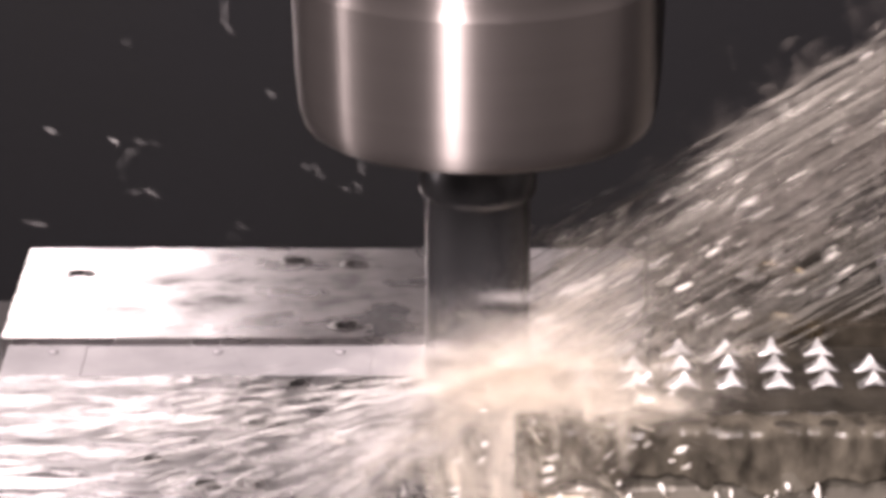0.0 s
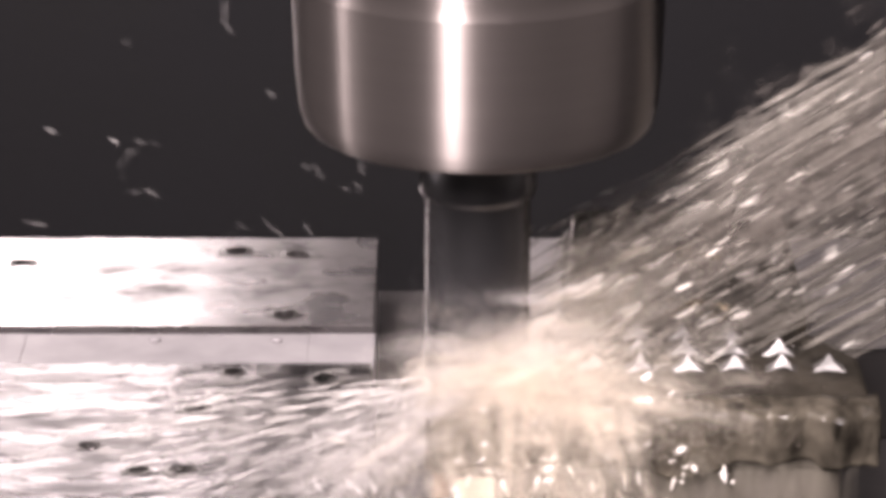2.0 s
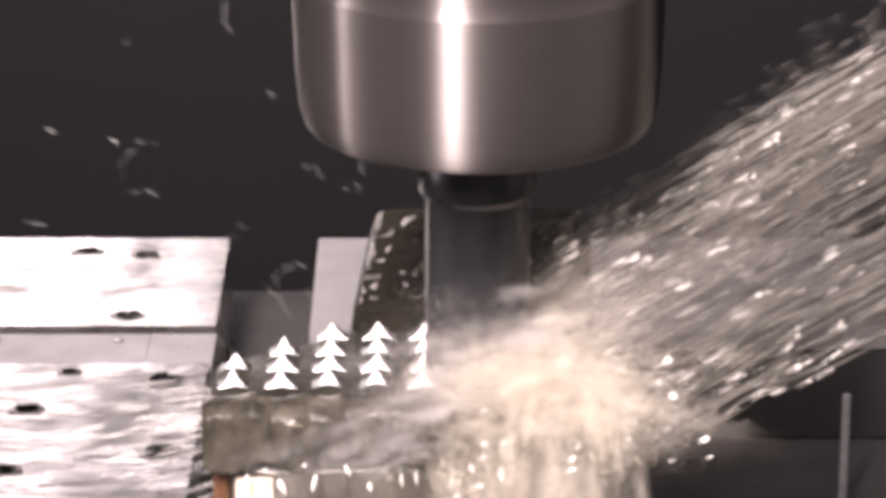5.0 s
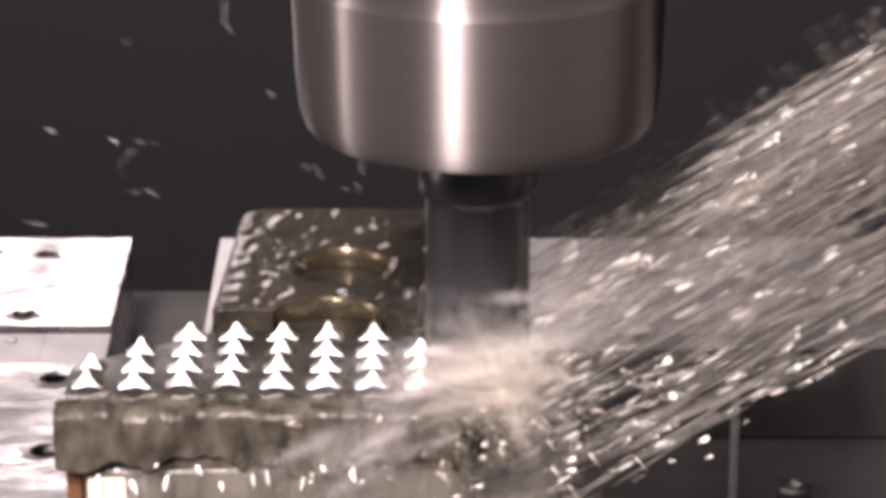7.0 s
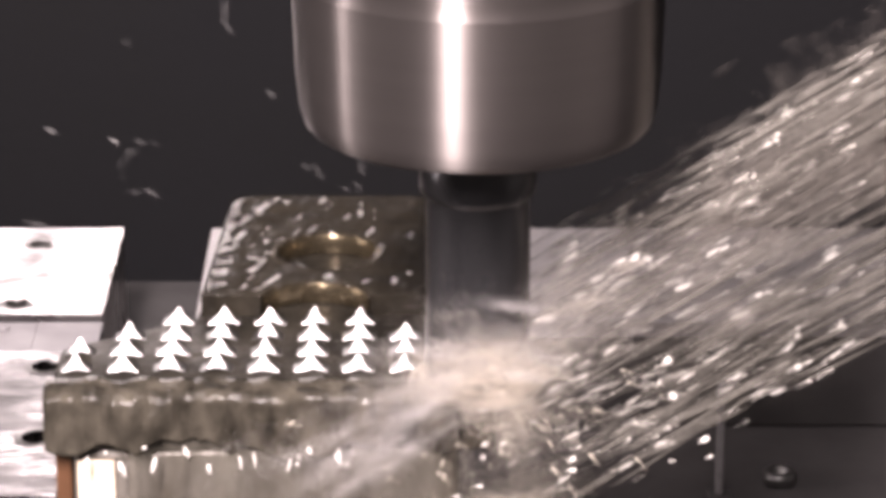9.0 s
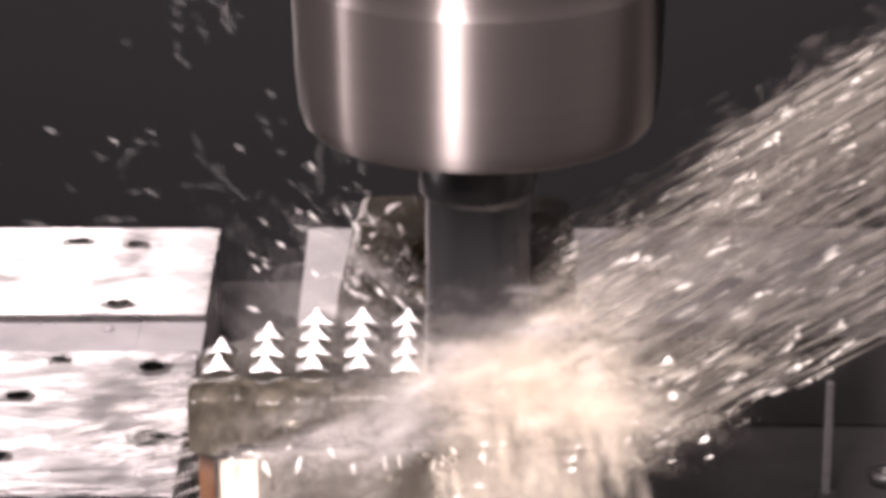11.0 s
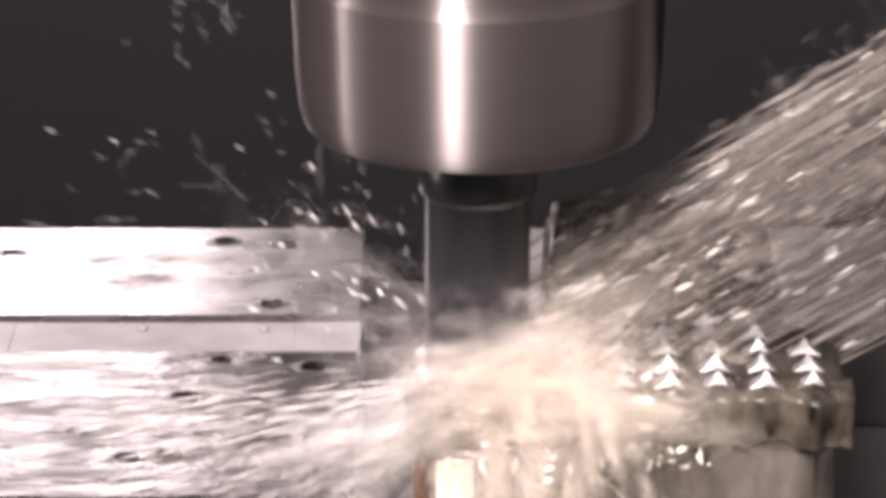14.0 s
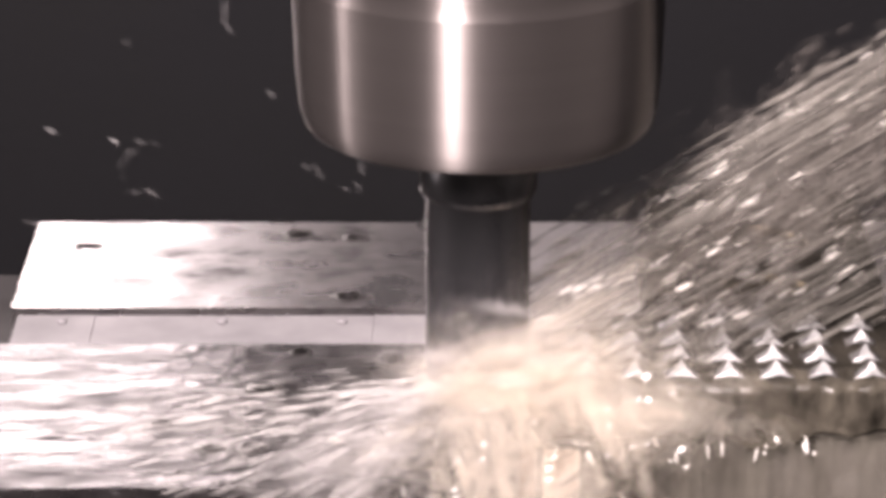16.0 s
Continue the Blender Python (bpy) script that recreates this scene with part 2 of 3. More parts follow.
def tooth_mesh(seed):
    """One cut pyramid with slightly hollow flanks, a worn tip and coolant pooled at its foot."""
    v = random.Random(seed)
    h, w, g = DEPTH, 0.0031 * v.uniform(0.94, 1.06), 0.0018
    bm = bmesh.new()

    def ring(kx, ky, z, wob):
        return [bm.verts.new((sx * w * kx + v.gauss(0, wob), sy * g * ky, z + v.gauss(0, wob * 0.6))) for sx, sy in ((-1, -1), (1, -1), (1, 1), (-1, 1))]

    base = ring(1, 1, -h, 0.0001)
    low = ring(v.uniform(0.62, 0.72), 0.8, -h * 0.8, 0.0001)
    mid = ring(v.uniform(0.25, 0.33), 0.46, -h * 0.42, 0.0001)
    tip = ring(0.03, 0.05, -h * v.uniform(-0.06, 0.04), 0.00004)
    notch = bm.verts.new((v.gauss(0, 0.0004), -g * 0.9, -h * v.uniform(0.62, 0.9)))
    for lo, up in ((base, low), (low, mid), (mid, tip)):
        for i in range(4):
            j = (i + 1) % 4
            if lo is base and i == 0:
                bm.faces.new((lo[0], notch, up[0]))
                bm.faces.new((notch, up[1], up[0]))
                bm.faces.new((notch, lo[1], up[1]))
            else:
                bm.faces.new((lo[i], lo[j], up[j], up[i]))
    bm.faces.new(tip)
    return bm


tooth = part("pyramid", tooth_mesh(1), CUT_ALU, workpiece)
SHAPES = [tooth.data]
for seed in range(2, 8):
    me = bpy.data.meshes.new("pyramid")
    bm = tooth_mesh(seed)
    bm.to_mesh(me)
    bm.free()
    me.materials.append(CUT_ALU)
    SHAPES.append(me)
ROWS = (2, 3, 4, 4, 4, 4, 4, 3, 2)
first = True
CUT = []
for c, rows in enumerate(ROWS):
    for r in range(rows):
        ob = tooth if first else new("pyramid", SHAPES[(c * 3 + r * 2) % 7])
        first = False
        ob.parent = workpiece
        ob.location = (X0 + c * PITCH_X, PITCH_Y * r, 0)
        if r == 0:
            CUT.append((ob, 0.8 + 6.9 * (0.085 + ob.location.x) / 0.0943))
    # the row that the last pass leaves in front
    ob = new("pyramid", SHAPES[(c * 5 + 4) % 7])
    ob.parent = workpiece
    ob.location = (X0 + c * PITCH_X, -PITCH_Y, 0)
    CUT.append((ob, 8.5 + 7.0 * (0.0093 - ob.location.x) / 0.0943))

# plates on the table behind and below
PLATE_Z = -0.084


def drilled(bm, x0, x1, y0, y1, thick, holes, deep=0.012):
    """A slab with its top at z = thick, crisp ground edges and blind round holes."""
    def loop(pts, z):
        return [bm.verts.new((x, y, z)) for x, y in pts]

    def band(lo, up):
        for i in range(len(lo)):
            j = (i + 1) % len(lo)
            bm.faces.new((lo[i], lo[j], up[j], up[i]))
    rect = [(x0, y0), (x1, y0), (x1, y1), (x0, y1)]
    low, top = loop(rect, 0), loop(rect, thick)
    band(low, top)
    bm.faces.new(low[::-1])
    border = [bm.edges.get((top[i], top[(i + 1) % 4])) for i in range(4)]
    for hx, hy, hr in holes:
        ring = [(hx + hr * math.cos(k * math.pi / 10), hy + hr * math.sin(k * math.pi / 10)) for k in range(20)]
        up, dn = loop(ring, thick), loop(ring, thick - deep)
        band(up, dn)
        bm.faces.new(dn)
        border += [bm.edges.get((up[i], up[(i + 1) % 20])) for i in range(20)]
    bmesh.ops.triangle_fill(bm, use_beauty=True, use_dissolve=False, edges=border)
    bmesh.ops.recalc_face_normals(bm, faces=bm.faces)
    return bm


def plate(name, x0, x1, y0, y1, thick, mat, label, holes=(), group="", top=PLATE_Z):
    cx, cy = (x0 + x1) / 2, (y0 + y1) / 2
    th = thing(name, label, "plate", (cx, cy, top - thick), group)
    part("slab", drilled(bmesh.new(), x0 - cx, x1 - cx, y0 - cy, y1 - cy, thick, [(x - cx, y - cy, r) for x, y, r in holes]), mat, th)
    for x, y, r in holes:
        lip = bmesh.new()
        inner, outer = [], []
        for k in range(28):
            a = 2 * math.pi * k / 28
            far = r * (1.28 + 0.5 * noise.noise((x * 300 + 1.4 * math.cos(a), y * 300 + 1.4 * math.sin(a), 3)))
            inner.append(lip.verts.new((r * 0.98 * math.cos(a), r * 0.98 * math.sin(a), 0.0004)))
            outer.append(lip.verts.new((far * 1.2 * math.cos(a), far * math.sin(a), 0.00015)))
        for k in range(28):
            lip.faces.new((inner[k], outer[k], outer[(k + 1) % 28], inner[(k + 1) % 28]))
        ob = part("hole_lip", lip, OILY, th, "dark oily smear round a drilled hole")
        ob.location = (x - cx, y - cy, thick)
    return th


G = "plates clamped on the machine table"
plate_rear = plate("clamping_plate", -0.205, -0.0932, 0.2322, 0.2975, 0.03, WET_ALU, "bright wet aluminium plate with drilled holes, behind a grey strip",
                   [(-0.1898, 0.2785, 0.0026), (-0.1318, 0.2868, 0.003), (-0.1155, 0.2845, 0.0028), (-0.1166, 0.2395, 0.003)], G)
plate_front = plate("clamping_plate", -0.205, -0.0932, 0.118, 0.2065, 0.03, RIPPLED, "bright rippled wet aluminium plate in front of a grey strip",
                    [(-0.1357, 0.1772, 0.003), (-0.1466, 0.1403, 0.0025), (-0.1367, 0.1409, 0.0028), (-0.1599, 0.1553, 0.0022), (-0.1279, 0.2008, 0.0022), (-0.104, 0.196, 0.0036), (-0.101, 0.1516, 0.004)], G)
plate_far = plate("clamping_plate", -0.0685, 0.16, 0.2262, 0.2975, 0.004, CLEAN_ALU, "wet aluminium plate partly hidden behind the workpiece", (), G)
part("base", box(bmesh.new(), -0.1135, 0.1135, -0.035, 0.035, -0.026, -0.0002, 0.001), CAST, plate_far, "dark cast base under the plate")
key_strip = thing("key_strip", "matt grey strip in lengths lying between two plates", "strip", (-0.148, 0.2178, PLATE_Z - 0.0288))
for xa, xb, drop in ((-0.055, -0.0345, 0.0), (-0.03445, 0.0385, 0.0001), (0.03855, 0.0555, 0.0)):
    part("strip_length", box(bmesh.new(), xa, xb, -0.011, 0.011, 0, 0.028 - drop, 0.0002), FACE_ALU, key_strip)
for xa in (-0.043, -0.0012, 0.0302):
    head = lathe(bmesh.new(), [(0.0014, 0.0), (0.0014, 0.0006), (0.0011, 0.0009), (0.0005, 0.0009)], 20)
    ob = part("screw_head", head, FACE_ALU, key_strip, "small grey screw head", True)
    ob.location = (xa, 0.006, 0.028)
corner_post = thing("corner_post", "thin grey upright edge strip on the machine table", "edge strip", (0.0655, 0.184, -0.114))
part("strip", box(bmesh.new(), -0.0009, 0.0009, -0.001, 0.001, 0.0008, 0.031, 0.0003), FACE_ALU, corner_post)
part("foot", box(bmesh.new(), -0.0028, 0.0028, -0.003, 0.002, 0, 0.0008, 0.0003), CUT_ALU, corner_post, "bright wet foot")

# a socket-head screw on the table
table_screw = thing("table_screw", "bright wet socket-head screw in the dark machine table", "screw", (0.0815, 0.1918, -0.114))
part("head", lathe(bmesh.new(), [(0.0018, 0.0), (0.0038, 0.0), (0.0042, 0.0004), (0.0042, 0.003), (0.0038, 0.0034), (0.0022, 0.0034), (0.0021, 0.0031), (0.0020, 0.0015)], 32), CUT_ALU, table_screw, "", True)
part("socket", prism(bmesh.new(), [(0.0019 * math.cos(k * math.pi / 3), 0.0019 * math.sin(k * math.pi / 3)) for k in range(6)], 0.0014, 0.0018), HOLE, table_screw, "dark hexagon socket")

machine_table = thing("machine_table", "dark machine table under the plates", "machine table")
for k in range(5):
    y0 = -0.1 + k * 0.09
    part("table_rail", box(bmesh.new(), -0.6, 0.6, y0, y0 + 0.076, -0.16, PLATE_Z - 0.03, 0.002), CAST, machine_table)
part("table_bed", box(bmesh.new(), -0.6, 0.6, -0.1, 0.336, -0.22, -0.1605, 0.002), CAST, machine_table)

riser_block = thing("riser_block", "cream-lit wet riser block under the workpiece", "riser block")
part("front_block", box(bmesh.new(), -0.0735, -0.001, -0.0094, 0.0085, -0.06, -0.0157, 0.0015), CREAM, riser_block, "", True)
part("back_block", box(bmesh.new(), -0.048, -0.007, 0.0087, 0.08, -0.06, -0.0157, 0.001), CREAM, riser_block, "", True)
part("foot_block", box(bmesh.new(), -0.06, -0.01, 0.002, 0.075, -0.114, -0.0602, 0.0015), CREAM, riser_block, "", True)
# thin face added to carry the painted cream shine at the corner
part("corner_face", box(bmesh.new(), -0.0725, -0.0655, -0.0104, -0.0095, -0.055, -0.0175, 0.0003), CORNER_SHINE, riser_block, "corner face with a cream shine put into its colour", True)
part("side_stop", box(bmesh.new(), -0.0768, -0.0737, -0.0087, 0.0, -0.042, -0.0157, 0.0006), COPPER, riser_block, "orange-brown metal side stop", True)


# ---- coolant ----
def spindle(bm, p, d, length, r, sides=5):
    """One stretched drop, from p along d, closed at both ends."""
    d = Vector(d).normalized()
    u = d.orthogonal().normalized()
    v = d.cross(u)
    p = Vector(p)
    a, c = bm.verts.new(p), bm.verts.new(p + d * length)
    loops = []
    for k, g in ((0.16, 0.72), (0.45, 1.0), (0.8, 0.6)):
        loops.append([bm.verts.new(p + d * length * k + (u * math.cos(2 * math.pi * i / sides) + v * math.sin(2 * math.pi * i / sides)) * r * g) for i in range(sides)])
    for i in range(sides):
        j = (i + 1) % sides
        bm.faces.new((a, loops[0][j], loops[0][i]))
        bm.faces.new((loops[0][i], loops[0][j], loops[1][j], loops[1][i]))
        bm.faces.new((loops[1][i], loops[1][j], loops[2][j], loops[2][i]))
        bm.faces.new((loops[2][i], loops[2][j], c))


def droplets(name, items, mat, label, group):
    """Very many stretched drops in one mesh; the larger ones are rounder."""
    verts, faces = [], []
    for p, d, length, r in items:
        d = Vector(d).normalized()
        u = d.orthogonal().normalized()
        v = d.cross(u)
        p = Vector(p)
        n = len(verts)
        sides, cuts = (7, ((0.1, 0.6), (0.3, 0.95), (0.6, 0.95), (0.87, 0.55))) if r > 0.00025 else (4, ((0.45, 1.0),))
        verts.append(p)
        for k, g in cuts:
            mid = p + d * length * k
            verts += [mid + (u * math.cos(2 * math.pi * i / sides) + v * math.sin(2 * math.pi * i / sides)) * r * g for i in range(sides)]
        end = len(verts)
        verts.append(p + d * length)
        for i in range(sides):
            q = (i + 1) % sides
            faces.append((n, n + 1 + q, n + 1 + i))
            for c in range(len(cuts) - 1):
                a = n + 1 + c * sides
                faces.append((a + i, a + q, a + sides + q, a + sides + i))
            a = n + 1 + (len(cuts) - 1) * sides
            faces.append((end, a + i, a + q))
    me = bpy.data.meshes.new(name)
    me.from_pydata([tuple(v) for v in verts], [], faces)
    me.materials.append(mat)
    me.shade_smooth()
    return tagged(new(name, me), label, "coolant", group, "stuff")


def mist_cloud(name, centres, grain, mat, label, group):
    """A cloud of the finest drops, each a three-sided fleck of random turn, in one mesh."""
    n = len(centres)
    gen = np.random.default_rng(n)
    verts = centres[:, None, :] + gen.normal(0, 0.75, (n, 3, 3)) * grain * gen.uniform(0.6, 1.4, (n, 1, 1))
    me = bpy.data.meshes.new(name)
    me.vertices.add(n * 3)
    me.vertices.foreach_set("co", verts.astype(np.float32).ravel())
    me.loops.add(n * 3)
    me.loops.foreach_set("vertex_index", np.arange(n * 3, dtype=np.int32))
    me.polygons.add(n)
    me.polygons.foreach_set("loop_start", (np.arange(n) * 3).astype(np.int32))
    me.update(calc_edges=True)
    me.materials.append(mat)
    return tagged(new(name, me), label, "coolant", group, "stuff")


rng = random.Random(7)
FLOW = []
JET_TO = Vector((-0.86, 0.0, -0.5)).normalized()


def jet_line():
    """One line of the jet, from the nozzles down to the cutter."""
    s = rng.random()
    top = Vector((0.135, rng.uniform(0.026, 0.056) + 0.03 * s, 0.0885 - 0.0815 * s))
    end = Vector((0.008 + rng.uniform(0, 0.008) + 0.022 * s, rng.uniform(-0.008, 0.018) + 0.012 * s, 0.022 - 0.0455 * s))
    return top, (end - top) * (1.06 + 0.2 * s)


for k in range(10):
    items = []
    for i in range(72):
        top, d = jet_line()
        length = rng.uniform(0.008, 0.04)
        q = rng.random() ** 0.75 * (1 - length / d.length)
        if i % 3 == 0:
            length, q = rng.uniform(0.03, 0.06), rng.random() * 0.6
        if i % 4:
            items.append((top + d * q, d, length, rng.uniform(0.00012, 0.00045)))
            continue
        way = d.normalized()
        p = top + d * rng.random() * 0.85
        for n in range(rng.randint(4, 10)):
            bead = rng.uniform(0.003, 0.010)
            items.append((p + Vector((0, rng.gauss(0, 0.0004), rng.gauss(0, 0.0004))), way, bead, rng.uniform(0.0002, 0.0008)))
            p = p + way * bead * rng.uniform(0.6, 1.1)
    st = droplets("coolant_strands", items, STREAM, "milky streaks of coolant shot towards the cutter", "coolant jets")
    items = []
    for i in range(22):
        top, d = jet_line()
        p = top + d * rng.random() ** 0.5 * 0.98
        big = rng.uniform(0.5, 1.1)
        for n in range(rng.randint(1, 4)):
            items.append((p, d + Vector((rng.gauss(0, 0.03), rng.gauss(0, 0.03), rng.gauss(0, 0.03))), big * rng.uniform(0.0006, 0.0026), big * rng.uniform(0.0002, 0.0006)))
            p = p + d.normalized() * rng.uniform(-0.0008, 0.0026) + Vector((rng.gauss(0, 0.0006), 0, rng.gauss(0, 0.0006)))
    for i in range(26):
        top, d = jet_line()
        p = top + d * (0.5 + 0.5 * rng.random())
        items.append((p, d + Vector((rng.gauss(0, 0.04), 0, rng.gauss(0, 0.04))), rng.uniform(0.0005, 0.0012), rng.uniform(0.00015, 0.0003)))
    dr = droplets("coolant_drops", items, DROP, "bright white drops within the coolant jet", "coolant jets")
    FLOW.append((st, JET_TO, 0.008, rng.randint(4, 5)))
    FLOW.append((dr, JET_TO, 0.006, rng.randint(4, 5)))

# spray thrown off round the spinning cutter
SPIN = []
for count, r0, r1, zlo, zhi in ((1300, 0.004, 0.0105, -0.006, 0.004), (700, 0.006, 0.013, -0.006, 0.0)):
    items = []
    for i in range(count):
        a = rng.uniform(0, 2 * math.pi)
        r = r0 + (r1 - r0) * rng.random() ** 1.5
        z = rng.uniform(zlo, zhi) * (1 - 0.6 * (r - r0) / (r1 - r0))
        items.append(((r * math.cos(a), r * math.sin(a), z), (math.cos(a + 0.9), math.sin(a + 0.9), rng.uniform(-0.1, 0.3)), rng.uniform(0.0008, 0.0025), rng.uniform(0.00006, 0.00018)))
    SPIN.append(droplets("splash_ring", items, MIST, "cream mist of coolant whirling round the cutter", "splash round the cutter"))

# soft folds of mist over the cut, each a cloud of fine drops drawn out along the way it is thrown:
# centre, length, breadth, direction, thousands of drops, material, and where it goes as the workpiece moves
EDDY = []
for px, py, pz, long, broad, way, count, mat, kind in (
        (0.004, -0.011, 0.003, 0.010, 0.0055, 10, 8, MIST, "stay"), (0.003, -0.013, -0.004, 0.009, 0.006, -60, 6, MIST, "stay"), (0.003, -0.012, 0.001, 0.010, 0.0055, 10, 10, MIST, "over"), (0.002, -0.0115, 0.0065, 0.008, 0.0045, 15, 6, MIST, "stay"), (0.000, -0.0115, 0.0085, 0.009, 0.0050, 10, 6, MIST, "stay"),
        (0.010, -0.012, 0.000, 0.009, 0.0060, -30, 5, MIST, "stay"), (0.014, -0.011, 0.006, 0.010, 0.0050, 15, 11, MIST, "over"), (0.025, -0.011, 0.005, 0.011, 0.0050, 0, 8, MIST, "over"),
        (0.014, -0.012, 0.003, 0.010, 0.0055, 0, 13, MIST, "over"), (0.024, -0.013, -0.002, 0.011, 0.0050, -12, 17, MIST, "over"),
        (0.034, -0.013, -0.003, 0.010, 0.0050, -12, 14, MIST, "over"),
        (0.010, -0.015, -0.007, 0.010, 0.0070, -85, 16, MIST, "over"), (0.022, -0.015, -0.008, 0.009, 0.0070, -80, 16, MIST, "over"),
        (-0.002, -0.016, -0.016, 0.010, 0.0065, -80, 15, MIST, "pour"), (0.007, -0.017, -0.019, 0.010, 0.0070, -85, 16, MIST, "pour"), (0.016, -0.017, -0.021, 0.009, 0.0060, -90, 14, MIST, "pour"),
        (-0.008, -0.013, -0.004, 0.011, 0.0050, 215, 5, MIST, "fan"), (-0.012, -0.015, -0.013, 0.015, 0.0060, 228, 5, MIST, "fan"), (-0.022, -0.014, -0.012, 0.014, 0.0050, 210, 4, SPRAY_MIST, "fan"), (-0.022, -0.016, -0.021, 0.012, 0.0060, 225, 4, SPRAY_MIST, "fan"),
        (0.002, -0.012, 0.010, 0.009, 0.0080, 0, 12, SPRAY_MIST, "stay"), (0.016, 0.000, 0.009, 0.010, 0.0070, 20, 10, MIST, "over"), (0.027, 0.000, 0.012, 0.012, 0.0080, 25, 3, MIST, "over"),
        (0.020, 0.002, 0.015, 0.013, 0.0090, 28, 9, MIST, "stay"), (0.046, 0.000, 0.012, 0.014, 0.0100, 25, 10, VEIL_MIST, "stay"), (0.018, 0.002, 0.004, 0.012, 0.0090, 20, 9, VEIL_MIST, "stay"),
        (-0.016, -0.013, -0.007, 0.013, 0.0060, 210, 18, SPRAY_MIST, "stay"), (-0.010, -0.012, 0.003, 0.009, 0.0065, 190, 11, SPRAY_MIST, "stay"), (-0.034, -0.0135, -0.010, 0.014, 0.0050, 195, 4, SPRAY_MIST, "stay"),
        (-0.020, -0.0145, -0.006, 0.014, 0.0060, 195, 14, SPRAY_MIST, "rise"), (-0.034, -0.0145, -0.009, 0.012, 0.0060, 190, 8, SPRAY_MIST, "rise"),
        (-0.016, 0.012, 0.008, 0.012, 0.0110, 150, 10, SPRAY_MIST, "rise"), (-0.030, 0.016, 0.008, 0.014, 0.0120, 140, 6, SPRAY_MIST, "rise")):
    gen = np.random.default_rng(count * 77 + int((px + 1) * 1e4) + int((pz + 1) * 1e5))
    clumps = 34
    hearts = gen.normal(0, 1, (clumps, 3)) * (0.62 * long, 0.6 * broad, 0.68 * broad)
    width = gen.uniform(0.0005, 0.0018, (clumps, 1)) * (4.2, 1.0, 1.0)
    pick = gen.integers(0, clumps, count * 4000)
    pick = np.where(gen.random(count * 4000) < 0.4, pick // 3, pick)
    ob = mist_cloud("mist_eddy", hearts[pick] + gen.normal(0, 1, (count * 4000, 3)) * width[pick], 0.00007, mat, "soft cream fold of coolant mist over the cut", "splash round the cutter")
    EDDY.append((ob, Vector((px, py, pz)), way, kind, rng.uniform(0, 6.28)))

# bursts of larger drops out of the mist
BURST = []
for k in range(2):
    items = []
    for i in range(26):
        a = rng.gauss(-1.2, 0.9)
        r = 0.006 + 0.028 * rng.random() ** 1.3
        p = Vector((0.006 + r * math.cos(a), -0.019 - 0.1 * r, -0.002 + 0.75 * r * math.sin(a) + rng.gauss(0, 0.002)))
        items.append((p, (math.cos(a), -0.2, math.sin(a) - 0.2), rng.uniform(0.0006, 0.002), rng.uniform(0.00012, 0.00035)))
    ob = droplets("splash_burst", items, MIST, "cream burst of coolant flung forward from the cut", "splash round the cutter")
    BURST.append((ob, Vector((rng.uniform(-0.4, 0.8), -0.3, rng.uniform(-0.8, 0.1))).normalized(), 0.005, rng.randint(4, 5)))

# glinting drops that leap about in the splash
for k in range(4):
    items = []
    for i in range(7):
        x = rng.uniform(-0.01, 0.04)
        p = Vector((x, rng.uniform(-0.03, -0.022), rng.uniform(-0.02, 0.006) if x < 0.025 else rng.uniform(-0.008, 0.01)))
        big = rng.choice((0.6, 0.7, 0.8, 1.3))
        d = (rng.gauss(-0.6, 0.4), -0.2, rng.gauss(-0.3, 0.4))
        items.append((p, d, big * rng.uniform(0.0007, 0.0014), big * rng.uniform(0.0003, 0.0006)))
    ob = droplets("splash_drops", items, DROP, "glinting drops of coolant leaping out of the splash", "splash round the cutter")
    BURST.append((ob, Vector((-0.8, -0.2, rng.uniform(-0.6, 0.1))).normalized(), 0.0025, rng.randint(4, 5)))

# hazy veils inside the jet, turning about its line
VEIL = []
for q, wide in ((0.25, 0.011), (0.5, 0.013), (0.75, 0.014), (1.0, 0.015)):
    items = []
    for i in range(1300):
        p = Vector((rng.gauss(0, 0.016), rng.gauss(0, 0.45) * wide, rng.gauss(0, 0.55) * wide))
        items.append((p, (1, rng.gauss(0, 0.05), rng.gauss(0, 0.05)), rng.uniform(0.002, 0.008), rng.uniform(0.00008, 0.0002)))
    ob = droplets("jet_veil", items, VEIL_MIST, "hazy veil of fine coolant within the jet", "coolant jets")
    VEIL.append((ob, Vector((0.012 + 0.1 * q, 0.008 + 0.03 * q, 0.006 + 0.052 * q)), rng.choice((-1, 1)) * rng.uniform(70, 85)))

# low spray raking away over the plates
for k in range(6):
    items = []
    for i in range(170):
        s, q = rng.random(), rng.random() ** 0.7
        start = Vector((-0.002, 0.02, -0.010))
        end = Vector((-0.1 + 0.09 * s, rng.uniform(0.05, 0.09), -0.04 - 0.035 * s))
        d = end - start
        items.append((start + d * (0.05 + 0.9 * q) + Vector((0, 0, rng.gauss(0, 0.002))), d, rng.uniform(0.003, 0.014), rng.uniform(0.0001, 0.0004)))
    ob = droplets("low_spray", items, SPRAY, "thin grey streaks of coolant raking over the plates", "coolant spray")
    BURST.append((ob, Vector((-0.7, 0.45, -0.35)).normalized(), 0.006, rng.randint(4, 5)))

WISPS = []
